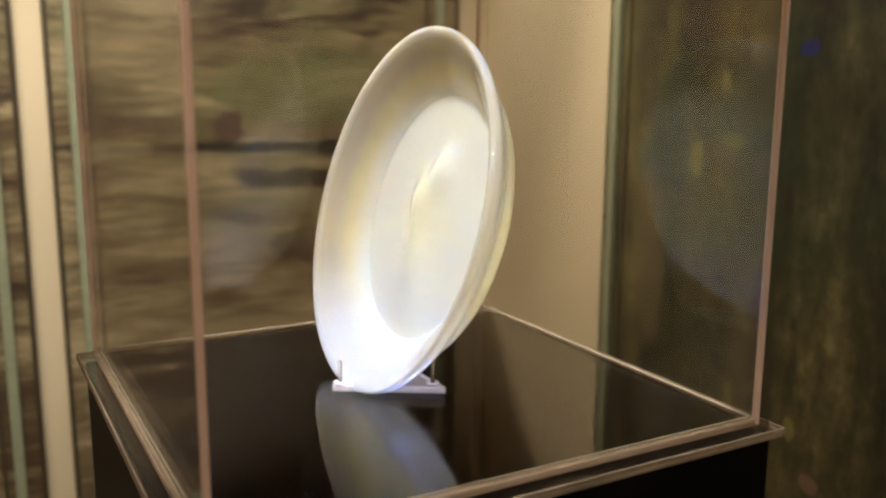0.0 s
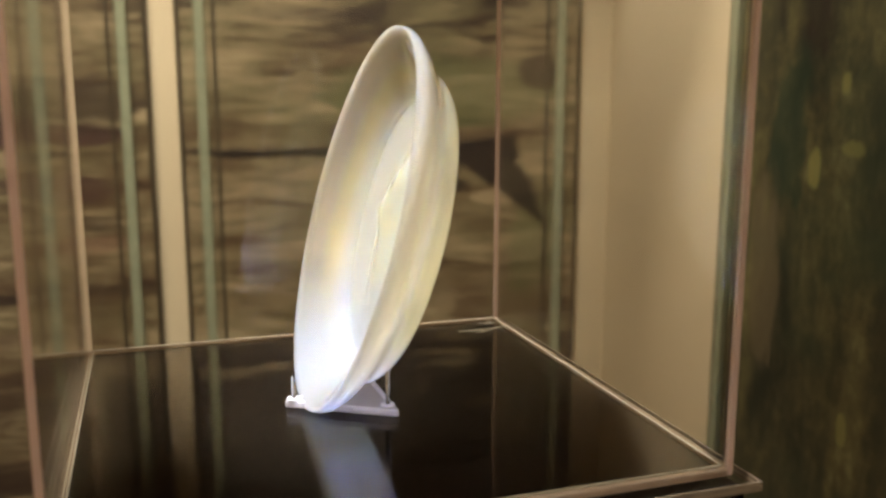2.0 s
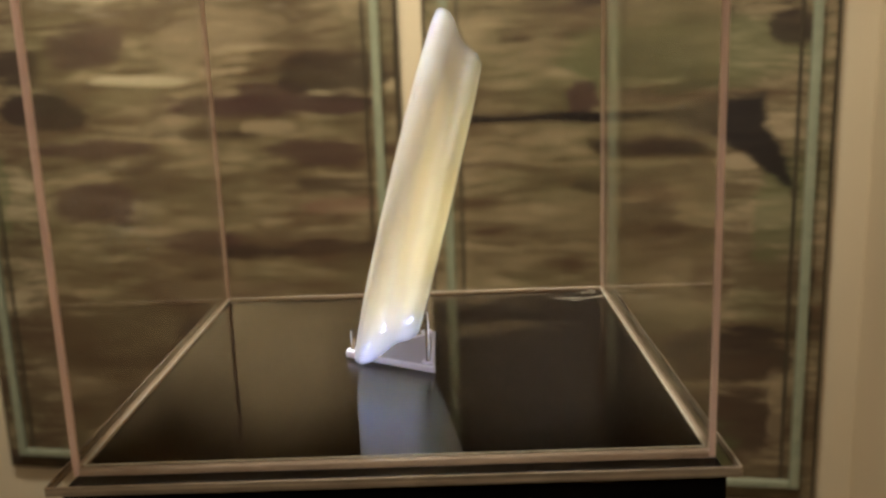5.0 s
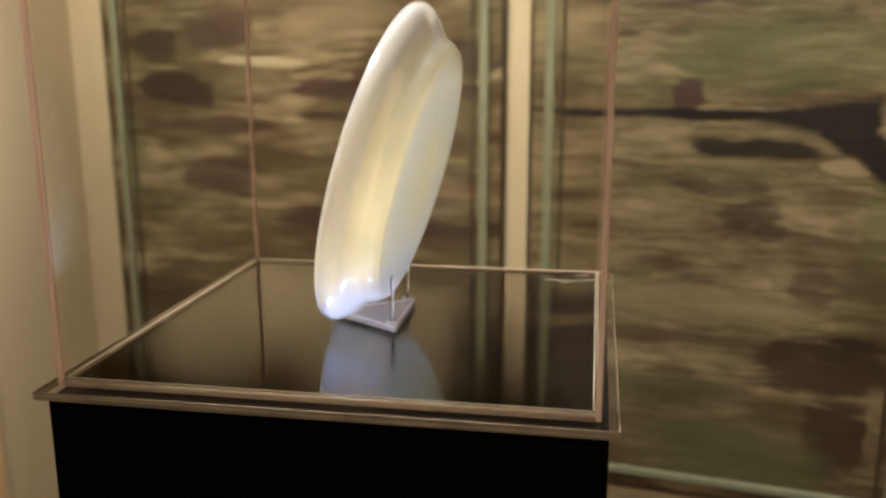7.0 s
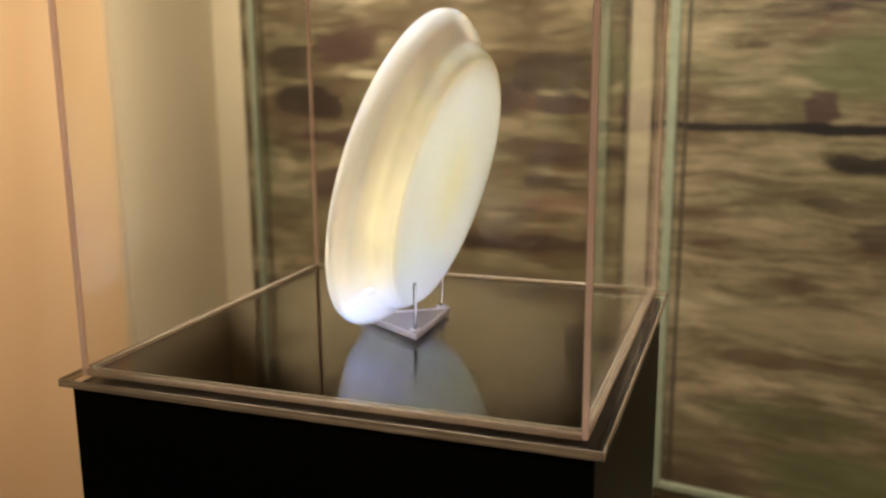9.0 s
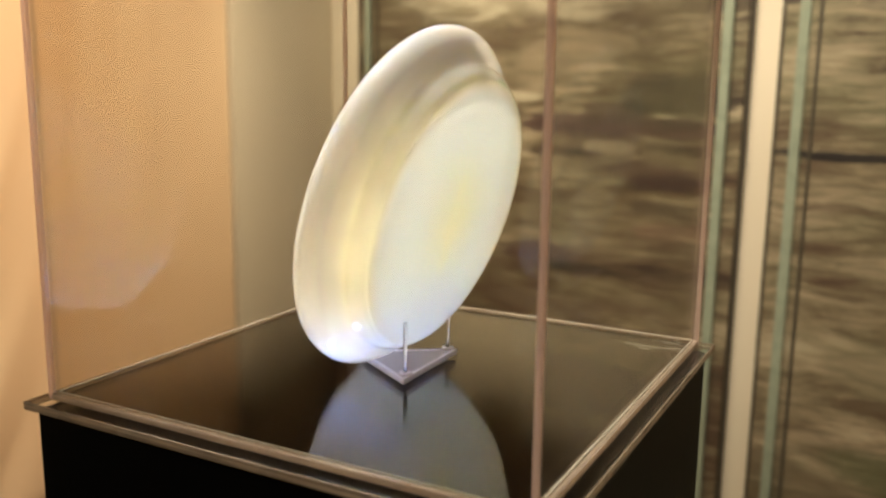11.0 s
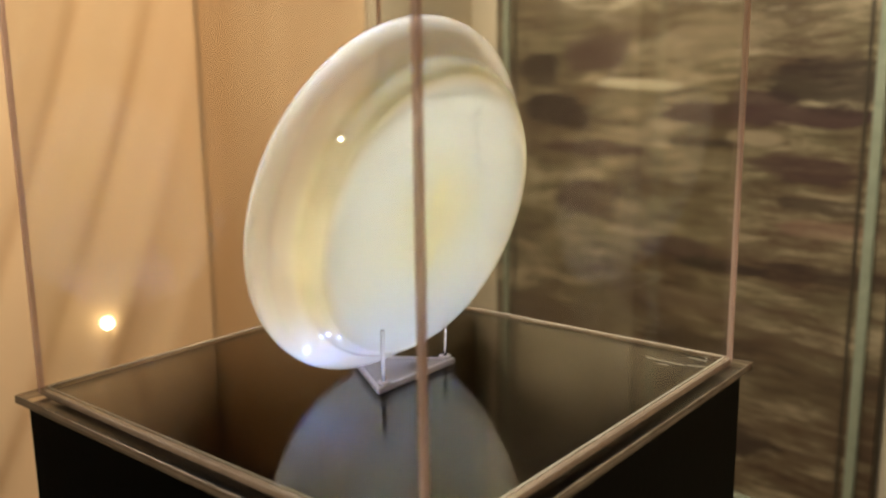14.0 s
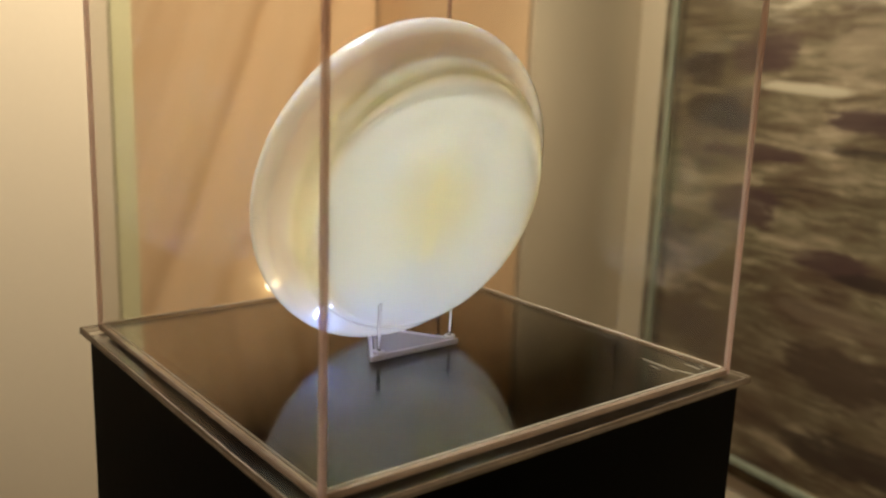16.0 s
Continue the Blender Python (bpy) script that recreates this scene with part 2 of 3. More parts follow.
def painting_mat(name, stops, tint, dabs, seed, stretch=(1.0, 1, 3.5), tint_col=(0.085, 0.105, 0.042), swirl=(0.14, 0.0, 0.05), wedge=None):
    """Paint dragged sideways: streaks at three scales, broad washes, then single strokes.
    A dab is (x, z, half length, half height, darkness, colour); the wedge is a dark slab with a sloping end."""
    m = Nodes(name)
    raw = m.add("TexCoord").outputs["Object"]
    warp = m.add("TexNoise", {"Vector": m.add("Mapping", {"Vector": raw, "Scale": (1, 1, 2.2)}).outputs[0], "Scale": 4.0, "Detail": 4.0})
    off = m.add("VectorMath", {0: warp.outputs["Color"], 1: (0.5, 0.5, 0.5)}, operation="SUBTRACT").outputs[0]
    co = m.add("VectorMath", {0: off, 1: swirl, 2: raw}, operation="MULTIPLY_ADD").outputs[0]
    lo = m.add("Mapping", {"Vector": co, "Scale": stretch, "Location": (seed, seed * 1.7, 0)}).outputs[0]
    a = m.noise(lo, 1.6, 3, 0.5)
    b = m.noise(lo, 4.5, 4, 0.6)
    fine = m.add("Mapping", {"Vector": co, "Scale": (stretch[0] * 0.55, 1, stretch[2] * 1.6), "Location": (seed * 2, 0, 0)}).outputs[0]
    c = m.noise(fine, 12.0, 6, 0.68)
    v = m.math("MULTIPLY_ADD", a, 0.36, m.math("MULTIPLY_ADD", b, 0.31, m.math("MULTIPLY", c, 0.33)))
    v = m.math("MULTIPLY_ADD", v, 1.35, -0.185)
    col = m.ramp(v, stops)
    wash = m.noise(m.add("Mapping", {"Vector": raw, "Scale": (1, 1, 1.5), "Location": (seed * 3, 0, seed)}).outputs[0], 2.0, 3)
    col = m.mix(m.math("MULTIPLY", m.add("MapRange", {"Value": wash, "From Min": 0.45, "From Max": 0.65}).outputs[0], tint), col, tint_col)
    near = m.add("VectorMath", {0: off, 1: tuple(k * 0.65 for k in swirl), 2: raw}, operation="MULTIPLY_ADD").outputs[0]
    sep = m.add("SeparateXYZ", {"Vector": near})
    for x, z, hx, hz, k, dcol in dabs:
        dx = m.math("POWER", m.math("ABSOLUTE", m.math("MULTIPLY", m.math("SUBTRACT", sep.outputs[0], x), 1 / hx)), 3.0)
        dz = m.math("POWER", m.math("ABSOLUTE", m.math("MULTIPLY", m.math("SUBTRACT", sep.outputs[2], z), 1 / hz)), 2.0)
        d = m.math("ADD", m.math("ADD", dx, dz), m.math("MULTIPLY_ADD", m.math("SUBTRACT", c, 0.5), 2.6, m.math("MULTIPLY", m.math("SUBTRACT", b, 0.5), 4.0)))
        fac = m.add("MapRange", {"Value": d, "From Min": 1.7, "From Max": 0.8, "To Max": k}).outputs[0]
        col = m.mix(fac, col, dcol)
    if wedge:
        rough_x = m.math("MULTIPLY_ADD", m.math("SUBTRACT", b, 0.5), 0.09, m.add("SeparateXYZ", {"Vector": raw}).outputs[0])
        rough_z = m.math("MULTIPLY_ADD", m.math("SUBTRACT", c, 0.5), 0.08, m.add("SeparateXYZ", {"Vector": raw}).outputs[2])
        edges = []
        for x, z, slope in wedge:
            line = m.math("MULTIPLY_ADD", m.math("SUBTRACT", rough_x, x), slope, z)
            edges.append(m.math("SUBTRACT", rough_z, line))
        under = m.math("MINIMUM", m.math("MULTIPLY", edges[0], -1.0), m.math("MULTIPLY", edges[1], -0.35))
        d = m.math("MINIMUM", under, m.math("MAXIMUM", edges[2], edges[3]))
        col = m.mix(m.add("MapRange", {"Value": d, "From Min": -0.010, "From Max": 0.014, "To Max": 0.96}).outputs[0], col, (0.006, 0.003, 0.004))
    p = m.add("BsdfPrincipled", {"Base Color": col, "Roughness": 0.55, "Normal": m.bump(m.math("ADD", b, c), 0.4, 0.004)})
    return m.done(p.outputs[0])


# ---- mesh helpers ----
def part(name, bm, material, parent=None, label="", smooth=False):
    mesh = bpy.data.meshes.new(name)
    bmesh.ops.recalc_face_normals(bm, faces=bm.faces[:])
    for f in bm.faces:
        f.smooth = smooth
    bm.to_mesh(mesh)
    bm.free()
    mesh.materials.append(material)
    ob = new(name, mesh)
    if parent is not None:
        ob.parent = parent
    if label:
        ob["label"] = label
    return ob


def thing(name, matrix, label, category, group="", kind=""):
    ob = new(name)
    ob.empty_display_size = 0.05
    ob.matrix_world = matrix
    return tagged(ob, label, category, group, kind)


def box(x0, x1, y0, y1, z0, z1, bevel=0.0, bm=None, segments=2):
    own = bmesh.new()
    bmesh.ops.create_cube(own, size=1)
    for v in own.verts:
        v.co = Vector(((x0 + x1) / 2 + v.co.x * (x1 - x0), (y0 + y1) / 2 + v.co.y * (y1 - y0), (z0 + z1) / 2 + v.co.z * (z1 - z0)))
    if bevel:
        bmesh.ops.bevel(own, geom=own.edges[:], offset=bevel, segments=segments, affect="EDGES", profile=0.6)
    if bm is None:
        return own
    mesh = bpy.data.meshes.new("tmp")
    own.to_mesh(mesh)
    own.free()
    bm.from_mesh(mesh)
    bpy.data.meshes.remove(mesh)
    return bm


def bar(a, b, w, h, bevel=0.001):
    """A bar from a to b, w wide and h high, lying on its lower side."""
    a, b = Vector(a), Vector(b)
    bm = box(-w / 2, (b - a).length + w / 2, -w / 2, w / 2, 0, h, bevel)
    d = b - a
    bmesh.ops.transform(bm, matrix=Matrix.Translation(a) @ Matrix.Rotation(math.atan2(d.y, d.x), 4, "Z"), verts=bm.verts[:])
    return bm


def lathe(profile, steps=96):
    """Turn a closed or open outline of (radius, height) round the z axis."""
    bm = bmesh.new()
    rings = []
    for r, z in profile:
        if r < 1e-6:
            rings.append([bm.verts.new((0, 0, z))])
        else:
            rings.append([bm.verts.new((r * math.cos(2 * math.pi * i / steps), r * math.sin(2 * math.pi * i / steps), z)) for i in range(steps)])
    for a, b in zip(rings, rings[1:]):
        for i in range(steps):
            j = (i + 1) % steps
            if len(a) == 1 and len(b) > 1:
                bm.faces.new((a[0], b[i], b[j]))
            elif len(b) == 1 and len(a) > 1:
                bm.faces.new((a[i], b[0], a[j]))
            elif len(a) > 1:
                bm.faces.new((a[i], b[i], b[j], a[j]))
    return bm


def smooth_curve(points, n=6):
    """Catmull-Rom through (r, z) points."""
    out = []
    pts = [points[0], *points, points[-1]]
    for i in range(1, len(pts) - 2):
        p0, p1, p2, p3 = (Vector(p) for p in pts[i - 1:i + 3])
        for k in range(n):
            t = k / n
            q = 0.5 * ((2 * p1) + (p2 - p0) * t + (2 * p0 - 5 * p1 + 4 * p2 - p3) * t * t + (3 * p1 - p0 - 3 * p2 + p3) * t ** 3)
            out.append((max(q.x, 0.0), q.y))
    out.append(tuple(points[-1]))
    return out


# ---- the room ----
def structure(name, bm, material, label, category):
    ob = part(name, bm, material, None, label)
    ob.matrix_world = ROOM
    tagged(ob, label, category, kind="structure")
    return ob


T = 0.12
Y_BACK = -4.6
structure("floor", box(-3.05, X_R + T, Y_BACK - T, 0.75, FLOOR_Z - 0.1, FLOOR_Z), M_FLOOR, "dark brown wooden floor in dim light", "floor")
structure("ceiling", box(-3.05, X_R + T, Y_BACK - T, 0.75, CEIL_Z, CEIL_Z + 0.1), M_CEIL, "plain beige painted ceiling of the room", "ceiling")
structure("wall_north", box(X_L - T, X_R, 0, T, FLOOR_Z, CEIL_Z), M_CREAM, "cream painted wall behind the two paintings", "wall")
structure("wall_east", box(X_R, X_R + T, Y_BACK, T, FLOOR_Z, CEIL_Z), M_CREAM, "cream painted side wall with dark green painting", "wall")
structure("wall_south", box(-3.05, X_R, Y_BACK - T, Y_BACK, FLOOR_Z, CEIL_Z), M_PEACH, "plain peach painted wall closing the room", "wall")
structure("wall_west_1", box(X_L - T, X_L, -0.455, 0, FLOOR_Z, CEIL_Z), M_CREAM, "cream painted wall end beside the opening", "wall")
structure("wall_west_2", box(X_L - T, X_L, Y_BACK, -1.803, FLOOR_Z, CEIL_Z), M_CREAM, "cream painted wall beside the curtained opening", "wall")
structure("wall_west_3", box(-3.05, -2.93, Y_BACK, 0.72, FLOOR_Z, CEIL_Z), M_PEACH, "peach painted wall behind the curtain", "wall")
structure("wall_north_2", box(-2.93, X_L - T, -0.455, -0.335, FLOOR_Z, CEIL_Z), M_PEACH, "peach painted wall closing the curtained space", "wall")


structure("trim", box(X_L - T - 0.006, X_L + 0.012, -1.80, -1.746, FLOOR_Z, CEIL_Z - 0.003, 0.003), plaster("pale_trim_paint", (0.60, 0.57, 0.34), (0.54, 0.51, 0.30), 0.5), "pale yellowish trim down the edge of the opening", "trim")


def painting(name, m, width, z0, z1, inset, mat, label):
    """Local x along the wall, y out of the wall is negative, z up."""
    ob = thing(name, m, label, "painting")
    h = width / 2
    part("backing_board", box(-h, h, -0.018, -0.002, z0, z1, 0.002), M_DARKBOARD, ob, "dark backing board")
    part("canvas", box(-h + 0.012, h - 0.012, -0.024, -0.0185, z0 + 0.012, z1 - 0.012), mat, ob)
    g = inset
    for x in (-h + g, h - g):
        part("glass_edge", box(x - 0.013, x + 0.013, -0.040, -0.0245, z0 + g - 0.011, z1 - g + 0.011, 0.003), M_GREEN, ob, "greenish glass edge strip")
    for z in (z0 + g, z1 - g):
        part("glass_edge", box(-h + g + 0.0135, h - g - 0.0135, -0.039, -0.0245, z - 0.011, z + 0.011, 0.003), M_GREEN, ob, "greenish glass edge strip")
    # a dark strip stands for the glass's reflected rear edge, just inside each upright edge
    for x in (-h + g + 0.036, h - g - 0.036):
        part("edge_reflection", box(x - 0.004, x + 0.004, -0.0285, -0.0245, z0 + g + 0.012, z1 - g - 0.012, 0.001), M_DARKBOARD, ob, "thin dark upright line standing for the reflected glass edge")
    return ob


DARK = (0.022, 0.012, 0.009)
INK = (0.008, 0.005, 0.005)
PLUM = (0.050, 0.024, 0.022)
BROWN = (0.075, 0.045, 0.025)
OLIVE = (0.145, 0.112, 0.062)
SAND = (0.32, 0.255, 0.16)
PALE = (0.46, 0.40, 0.27)
GREEN = (0.085, 0.105, 0.042)
DGREEN = (0.010, 0.028, 0.014)
OCHRE = (0.20, 0.19, 0.06)
BLUE = (0.012, 0.016, 0.10)
PINK = (0.20, 0.12, 0.08)
STOPS = [(0.24, DARK), (0.36, BROWN), (0.46, OLIVE), (0.60, SAND), (0.76, PALE)]
# strokes in panel coordinates: x from the panel's middle, z from the world's zero
M_PAINT_A = painting_mat("streaked_brown_paint", [(0.30, DARK), (0.41, BROWN), (0.50, OLIVE), (0.60, SAND), (0.74, PALE)], 0.2, [
    # unseen top: paled, then darkened at right, to set its brightness mirrored in the board
    (-0.02, 1.80, 0.55, 0.33, 0.85, PALE),
    (0.64, 1.85, 0.10, 0.38, 0.5, DARK),
    (0.131, 1.284, 0.151, 0.044, 0.5, SAND),
    (-0.085, 1.165, 0.150, 0.012, 0.8, PALE),
    (-0.433, 1.092, 0.095, 0.050, 0.95, DARK),
    (-0.340, 1.065, 0.070, 0.030, 0.9, DARK),
    (0.145, 1.085, 0.130, 0.032, 0.9, PLUM),
    (0.330, 1.125, 0.110, 0.018, 0.8, PLUM),
    (0.400, 1.085, 0.190, 0.030, 0.9, PLUM),
    (0.513, 1.165, 0.160, 0.060, 0.75, DARK),
    (0.300, 1.020, 0.070, 0.016, 0.6, SAND),
    (0.440, 0.950, 0.140, 0.030, 0.6, PLUM),
    (0.495, 0.850, 0.110, 0.022, 0.55, DARK),
    (0.510, 0.790, 0.120, 0.018, 0.55, PINK),
    (-0.276, 0.800, 0.130, 0.055, 0.85, PLUM),
    (0.060, 0.680, 0.130, 0.034, 0.8, PLUM),
    (0.230, 0.650, 0.140, 0.016, 0.85, DARK),
    (0.515, 0.672, 0.158, 0.020, 0.5, DARK),
    (-0.480, 1.215, 0.070, 0.050, 0.8, DARK),
    (-0.270, 0.965, 0.190, 0.022, 0.75, PLUM),
    (-0.250, 1.275, 0.130, 0.055, 0.75, PLUM),
    (-0.600, 0.860, 0.040, 0.120, 0.5, GREEN),
    (0.088, 1.000, 0.169, 0.010, 0.6, DARK),
    (0.158, 0.367, 0.178, 0.074, 0.8, DARK),
    (0.139, 0.529, 0.200, 0.030, 0.35, SAND),
    (0.05, 0.30, 0.75, 0.22, 0.45, BROWN),
    (0.183, 0.136, 0.213, 0.050, 0.7, DARK),
], 7.7)
M_PAINT_B = painting_mat("streaked_landscape_paint", STOPS, 0.3, [
    (0.160, 1.190, 0.300, 0.085, 0.5, GREEN),
    (-0.110, 1.088, 0.035, 0.036, 0.85, PLUM),
    (-0.220, 1.030, 0.330, 0.011, 0.95, INK),
    (-0.010, 1.033, 0.140, 0.011, 0.95, INK),
    (0.060, 0.946, 0.150, 0.022, 0.88, INK),
    (0.300, 0.900, 0.055, 0.018, 0.7, SAND),
    (0.070, 0.765, 0.080, 0.030, 0.6, DARK),
    (0.120, 0.715, 0.045, 0.024, 0.65, DARK),
    (0.240, 0.575, 0.060, 0.060, 0.6, BROWN),
    (0.290, 0.350, 0.150, 0.070, 0.8, DARK),
    (0.350, 0.150, 0.090, 0.110, 0.85, DARK),
    (0.425, 0.191, 0.026, 0.091, 0.65, SAND),
    (0.430, 1.250, 0.060, 0.035, 0.85, DARK),
    (-0.031, 0.510, 0.260, 0.040, 0.40, SAND),
    (-0.100, 0.400, 0.200, 0.016, 0.55, BROWN),
    (0.300, 0.640, 0.260, 0.090, 0.45, BROWN),
    (0.420, 0.760, 0.070, 0.120, 0.5, GREEN),
    (0.0, 0.10, 0.60, 0.20, 0.45, BROWN),
    (0.071, 0.060, 0.240, 0.090, 0.6, GREEN),
    (-0.150, 0.230, 0.200, 0.050, 0.40, GREEN),
    (-0.226, 1.396, 0.133, 0.020, 0.6, DARK),
    # unseen top: weaker light high on the wall, put into the colour as dark
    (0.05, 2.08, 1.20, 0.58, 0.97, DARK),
    (-0.022, 0.836, 0.110, 0.018, 0.5, DARK),
    (-0.380, 0.900, 0.100, 0.014, 0.55, BROWN),
], 3.1, wedge=((0.05, 1.045, 0.113), (0.36, 1.08, -2.75), (0.05, 1.02, -0.222), (0.23, 0.98, -0.76)))
M_PAINT_C = painting_mat("dark_green_paint", [(0.34, (0.010, 0.012, 0.006)), (0.47, (0.040, 0.036, 0.016)), (0.58, (0.085, 0.075, 0.030)), (0.72, (0.20, 0.18, 0.08))], 0.6, [
    # unseen top darkened in colour to dim its reflection in the black board
    (0.0, 1.98, 1.10, 0.50, 0.9, DARK),
    (-0.493, 1.130, 0.055, 0.119, 0.6, DGREEN),
    (-0.552, 0.861, 0.051, 0.139, 0.5, OLIVE),
    (-0.137, 1.259, 0.017, 0.012, 0.95, BLUE),
    (-0.410, 1.069, 0.019, 0.028, 0.8, OCHRE),
    (-0.307, 1.108, 0.030, 0.014, 0.5, OCHRE),
    (-0.115, 0.648, 0.014, 0.022, 0.7, OCHRE),
    (-0.156, 1.018, 0.010, 0.023, 0.8, DARK),
    (-0.064, 0.572, 0.019, 0.013, 0.7, PINK),
    (-0.276, 0.652, 0.012, 0.023, 0.6, OCHRE),
    (-0.336, 1.209, 0.012, 0.018, 0.6, OCHRE),
], 1.3, (5.0, 5.0, 1.4), DGREEN, (0.03, 0.0, 0.05))

Z0, Z1 = -0.09, 2.25
painting("painting", ROOM @ pose((-1.485 - 0.097) / 2, 0, 0), 1.388, Z0, Z1, 0.062, M_PAINT_A, "brown and cream abstract painting with horizontal streaks")
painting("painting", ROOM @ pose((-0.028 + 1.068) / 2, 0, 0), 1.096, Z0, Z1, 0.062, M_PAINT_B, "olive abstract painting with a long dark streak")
painting("painting", ROOM @ pose(X_R, -0.735 - 0.75, 0, 0, 0, -90), 1.5, Z0, Z1, 0.062, M_PAINT_C, "dark green abstract painting on the side wall")


# ---- the plinth and the display case ----
BH, BW = 0.17, 0.0036
FH, FT = 0.1808, 0.0056
FLANGE_Z = 0.9958
plinth = thing("plinth", pose(0, 0, FLOOR_Z), "tall matt black square plinth under the display case", "plinth")
part("toe_board", box(-0.164, 0.164, -0.164, 0.164, 0, 0.0597, 0.001), M_PLINTH, plinth, "recessed black toe board")
part("body", box(-0.1748, 0.1748, -0.1748, 0.1748, 0.06, FLANGE_Z - FT - FLOOR_Z - 0.0004, 0.0012), M_PLINTH, plinth)

case = thing("display_case", pose(0, 0, FLANGE_Z - FT), "clear acrylic display case with milky glued edges", "display case")
flange = part("base_sheet", box(-FH + 0.0013, FH - 0.0013, -FH + 0.0013, FH - 0.0013, 0, FT), M_ACRYLIC, case, "clear sheet jutting out over the plinth")
for k in range(4):
    e = part("base_edge", box(-FH, FH - 0.0013, -FH, -FH + 0.0011, 0.0001, FT - 0.0001, 0.0004), M_EDGE_BASE, flange, "tan polished edge")
    e.matrix_local = pose(0, 0, 0, 0, 0, 90 * k)
# the raised floor inside the case: a glossy black board under a clear sheet
IN = BH - BW - 0.0004
FLOOR_IN = TOP_Z - FLANGE_Z + FT
board = part("black_board", box(-IN, IN, -IN, IN, FT + 0.0002, FLOOR_IN - 0.0026), M_GLOSS, case, "glossy black board on the base sheet")
part("cover_sheet", box(-IN, IN, -IN, IN, FLOOR_IN - 0.0024, FLOOR_IN), M_SHEET, board, "clear sheet over the black board")
HB = 0.44
for k in range(4):
    rot = pose(0, 0, 0, 0, 0, 90 * k)
    w = part("pane", box(-BH + BW, BH - BW, -BH, -BH + BW, FLOOR_IN + 0.0004, FT + HB), M_ACRYLIC, case)
    w.matrix_local = rot
    e = part("bottom_edge", box(-BH + BW, BH - BW, -BH - 0.0002, -BH + BW, FT + 0.0003, FLOOR_IN + 0.0002, 0.0006), M_EDGE_LOW, case, "tan glued bottom edge")
    e.matrix_local = rot
    e = part("corner_edge", box(-BH, -BH + BW - 0.0001, -BH, -BH + BW - 0.0001, FT + 0.0003, FT + HB, 0.0008), M_EDGE, case, "milky pinkish glued corner edge")
    e.matrix_local = rot
# the bright line of glue where each pane meets the raised floor
for k in range(4):
    e = part("glue_line", box(-IN + 0.001, IN - 0.001, -IN + 0.0001, -IN + 0.0010, FLOOR_IN + 0.0002, FLOOR_IN + 0.0009, 0.0003), M_GLUE_GLINT, case, "thin shiny line of glue")
    e.matrix_local = pose(0, 0, 0, 0, 0, 90 * k)
# glints near the back corner, built as pale slivers lying on the floor
for a, b in (((0.121, 0.1325), (0.150, 0.131)), ((0.134, 0.125), (0.142, 0.1247)), ((0.152, 0.133), (0.164, 0.137)), ((0.146, 0.150), (0.159, 0.149)), ((0.1545, 0.158), (0.158, 0.1535))):
    part("glint_sliver", bar((*a, FLOOR_IN + 0.0001), (*b, FLOOR_IN + 0.0001), 0.0007, 0.0005, 0.0002), M_GLUE_GLINT, case, "pale sliver standing for a glint on the floor")
part("lid", box(-BH, BH, -BH, BH, FT + HB + 0.0003, FT + HB + 0.0058), M_ACRYLIC, case)

# ---- the opal plate on its stand ----
front = smooth_curve([(0.0, -0.0285), (0.050, -0.0284), (0.0800, -0.0280), (0.0865, -0.0260), (0.0920, -0.0218), (0.0990, -0.0162), (0.1085, -0.0092), (0.1192, -0.0018), (0.1236, 0.0)], 12)
back = smooth_curve([(0.1236, 0.0), (0.1243, -0.0030), (0.1230, -0.0072), (0.1170, -0.0135), (0.1095, -0.0186), (0.1045, -0.0227), (0.1018, -0.0280), (0.0980, -0.0320), (0.0905, -0.0342), (0.050, -0.0350), (0.0, -0.0350)])
plate_m = Matrix.Translation((-0.001, 0.002, 1.1200)) @ pose(0, 0, 0, 0, 0, -1.5) @ pose(0, 0, 0, 0, -90 + 15.2, 0) @ Matrix.Diagonal((0.99, 0.99, 1.08, 1))
bm = lathe(front + back[1:], 160)
# the low moulded figure in the middle of the front
for v in bm.verts:
    if v.co.z > -0.0315 and v.co.xy.length < 0.075:
        for cx, cy, sx, sy, h in ((0.032, -0.010, 0.015, 0.013, 0.0065), (0.012, 0.007, 0.018, 0.016, 0.0075), (-0.024, 0.004, 0.030, 0.018, 0.0045)):
            v.co.z += h * math.exp(-((v.co.x - cx) / sx) ** 2 - ((v.co.y - cy) / sy) ** 2)
plate = part("plate", bm, M_OPAL, None, smooth=True)
plate.matrix_world = plate_m
tagged(plate, "milky white opalescent glass plate leaning on its stand", "plate")

stand = thing("plate_stand", pose(0, 0, TOP_Z), "small clear acrylic plate stand with upright pegs", "plate stand")


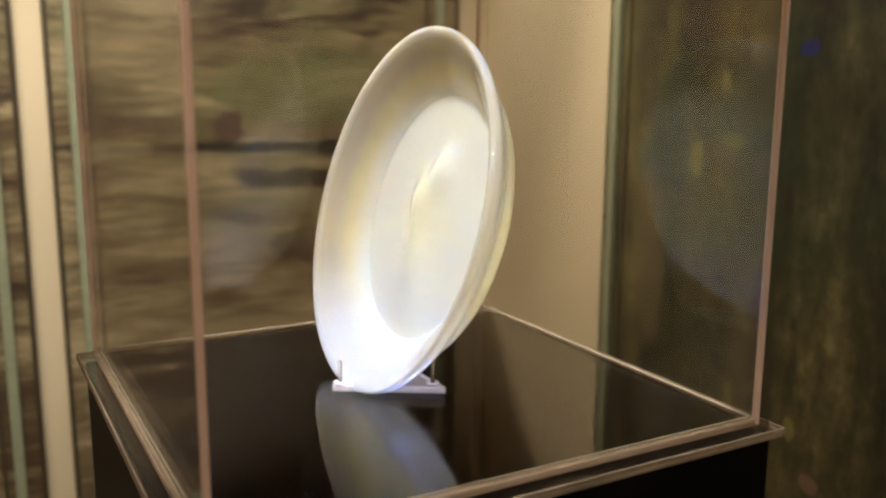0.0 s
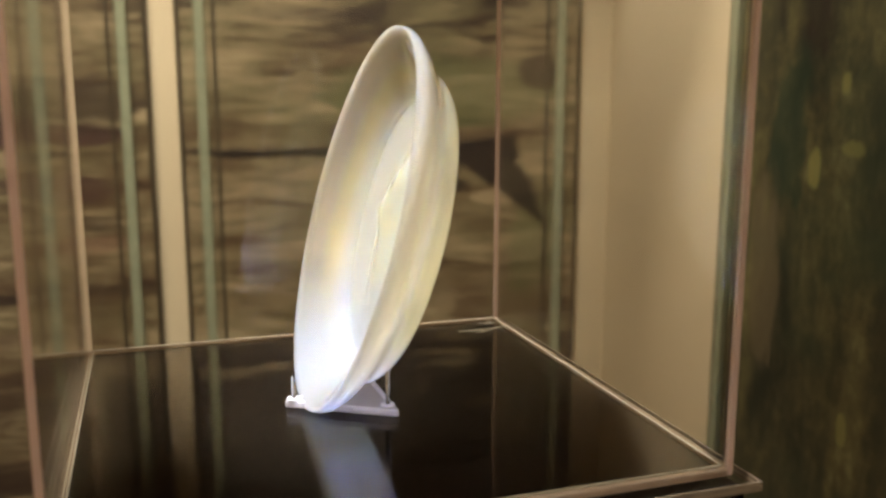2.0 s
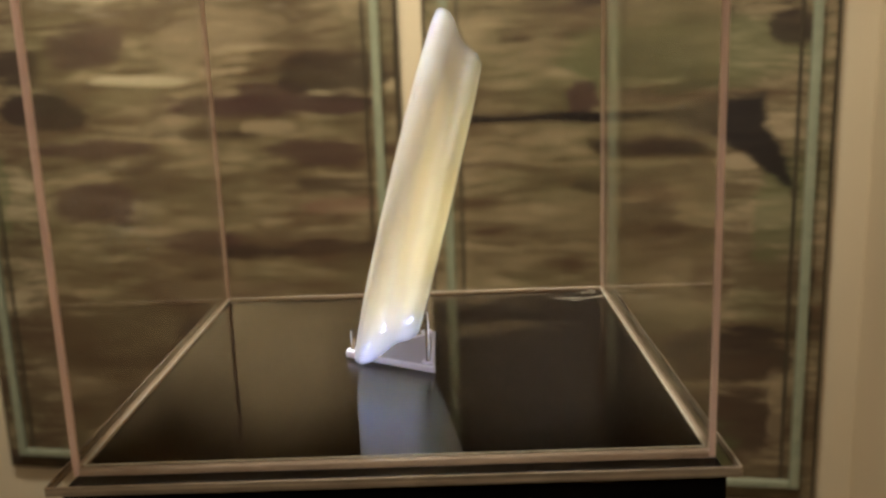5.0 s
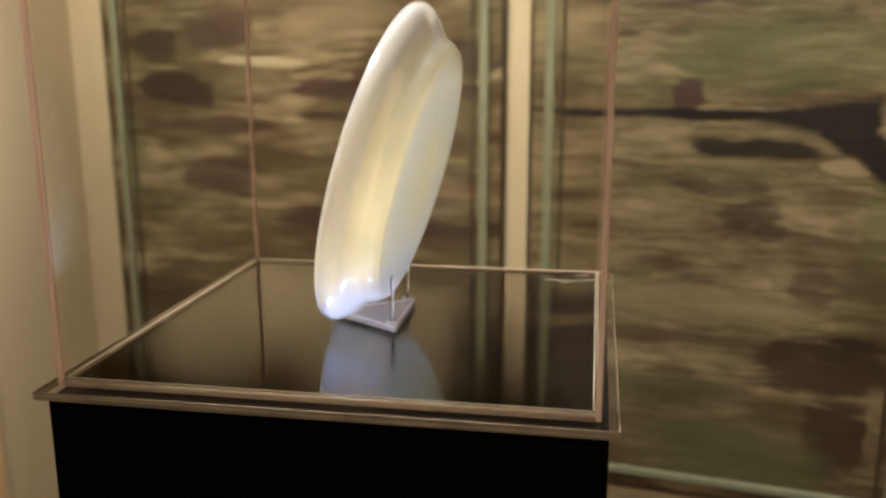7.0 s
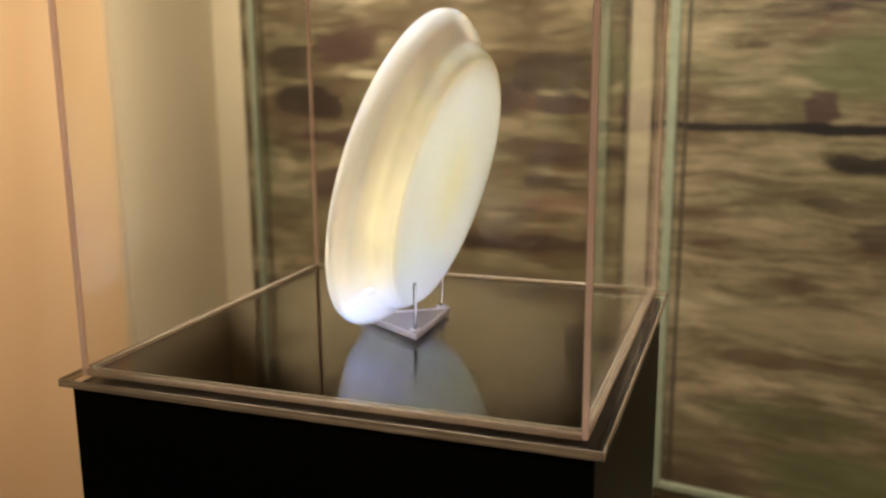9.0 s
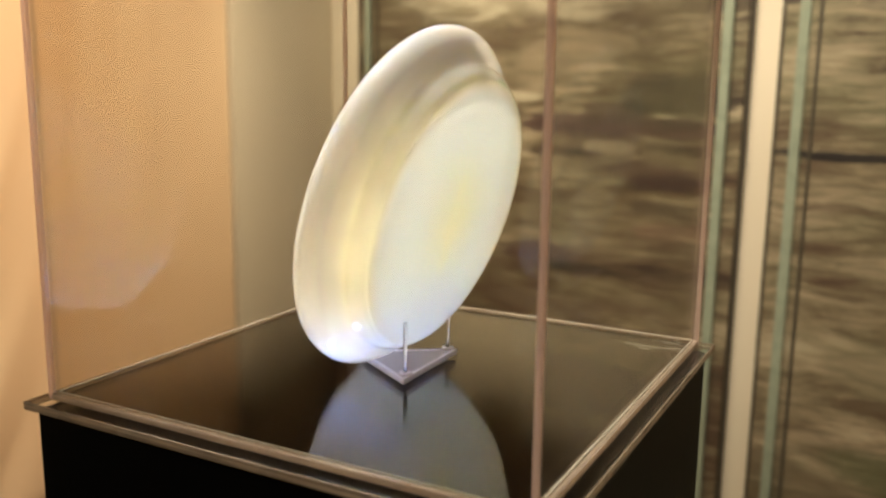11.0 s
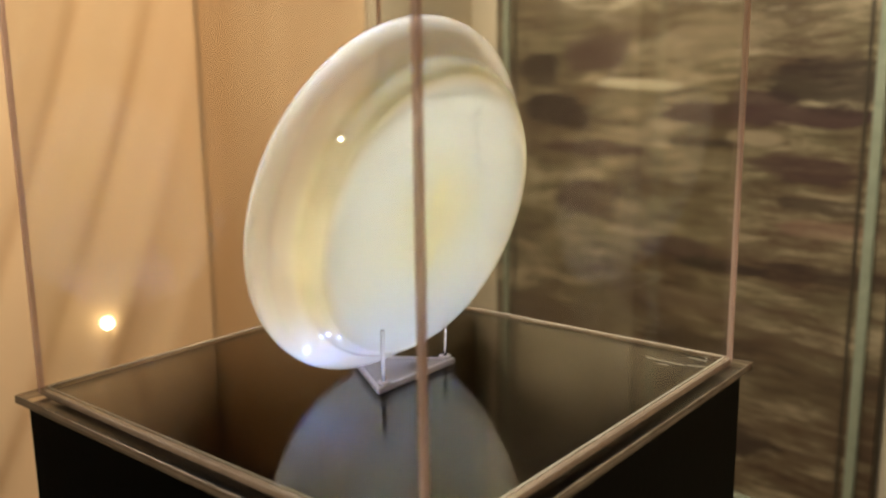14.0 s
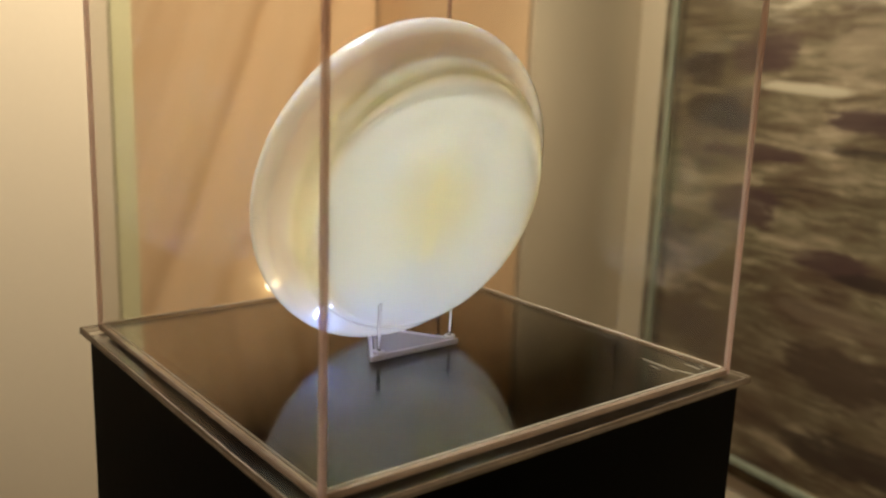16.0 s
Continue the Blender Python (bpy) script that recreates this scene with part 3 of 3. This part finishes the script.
F, R, L = (0.0194, -0.0395, 0), (0.0185, 0.0372, 0), (-0.0415, -0.0018, 0)
bm = bmesh.new()
low = [bm.verts.new((p[0] * 0.90, p[1] * 0.90, 0.0006)) for p in (L, F, R)]
face = bm.faces.new(low)
up = bmesh.ops.extrude_face_region(bm, geom=[face])
bmesh.ops.translate(bm, verts=[g for g in up["geom"] if isinstance(g, bmesh.types.BMVert)], vec=(0, 0, 0.0030))
part("base_sheet", bm, M_HAZE, stand)
for a, b in ((F, R), (L, F), (L, R)):
    part("base_edge", bar(a, b, 0.0030, 0.0044, 0.0010), M_STAND, stand, "bright polished edge")
for p, h in (((0.0160, -0.0315, 0), 0.0362), ((0.0135, 0.0350, 0), 0.0362), ((-0.0380, -0.0018, 0), 0.016)):
    bm = lathe([(0.0, 0.0), (0.0014, 0.0), (0.0014, h - 0.001), (0.0010, h), (0.0, h)], 16)
    bmesh.ops.translate(bm, verts=bm.verts[:], vec=Vector(p) + Vector((0, 0, 0.0045)))
    peg = part("peg", bm, M_PEG, stand, smooth=True)
    ring = lathe([(0.0016, 0.0), (0.0044, 0.0), (0.0047, 0.0006), (0.0042, 0.0013), (0.0022, 0.0016), (0.0016, 0.0012), (0.0016, 0.0)], 20)
    bmesh.ops.translate(ring, verts=ring.verts[:], vec=Vector(p) + Vector((0, 0, 0.0046)))
    part("collar", ring, M_STAND, peg, "bright glued collar", smooth=True)


# ---- beyond the opening ----
def curtain(m, width, z0, z1, mat, label, folds, depth, slant=0.0):
    bm = bmesh.new()
    nx, nz = 160, 30
    grid = []
    for k in range(nz + 1):
        z = z0 + (z1 - z0) * k / nz
        row = []
        for i in range(nx + 1):
            u = i / nx
            s = u + slant * (1 - k / nz) ** 1.5
            y = depth * (math.sin(2 * math.pi * folds * s) + 0.4 * math.sin(2 * math.pi * folds * 2.3 * s + 1.3)) * (0.7 + 0.3 * noise.noise((s * 3, z, 0))) * min(1.0, 0.1 + (1 - u) / 0.2)
            row.append(bm.verts.new((width * (u - 0.5), y, z)))
        grid.append(row)
    for a, b in zip(grid, grid[1:]):
        for i in range(nx):
            bm.faces.new((a[i], a[i + 1], b[i + 1], b[i]))
    ob = part("curtain", bm, mat, None, smooth=True)
    sol = ob.modifiers.new("cloth", "SOLIDIFY")
    sol.thickness = 0.003
    ob.matrix_world = m
    return tagged(ob, label, "curtain")


M_CURTAIN = plain("peach_curtain_cloth", (0.74, 0.54, 0.33), 0.9, 0.1, 0.1, 300)
curtain(ROOM @ pose(-2.82, -1.49, 0, 0, 0, 90), 2.0, FLOOR_Z + 0.005, 2.5, M_CURTAIN, "peach draped curtain hanging in soft folds", 6, 0.040, 0.55)
curtain(ROOM @ pose(-2.2425, -0.478, 0), 1.215, FLOOR_Z + 0.005, 2.5, M_CURTAIN, "peach draped curtain round the corner of the opening", 2, 0.005, 0.22)

RISE = 0.489
lamp = thing("globe_lamp", pose(-2.886, 1.396, FLOOR_Z), "small glowing globe lamp on a thin post", "lamp")
part("foot", lathe([(0, 0), (0.024, 0), (0.024, 0.008), (0.018, 0.014), (0, 0.014)], 32), M_DARKBOARD, lamp, smooth=False)
part("post", lathe([(0, 0.0145), (0.004, 0.0145), (0.004, 0.355 + RISE), (0, 0.355 + RISE)], 16), M_CURTAIN, lamp)
mg = Nodes("lit_globe")
M_GLOBE = mg.done(mg.add("Emission", {"Color": (1, 0.88, 0.62, 1), "Strength": 10.0}).outputs[0])
part("globe", lathe([(0.0, 0.357 + RISE)] + [(0.024 * math.sin(a), 0.381 + RISE - 0.024 * math.cos(a)) for a in [math.pi * i / 16 for i in range(1, 16)]] + [(0.0, 0.405 + RISE)], 24), M_GLOBE, lamp, "glowing globe", smooth=True)
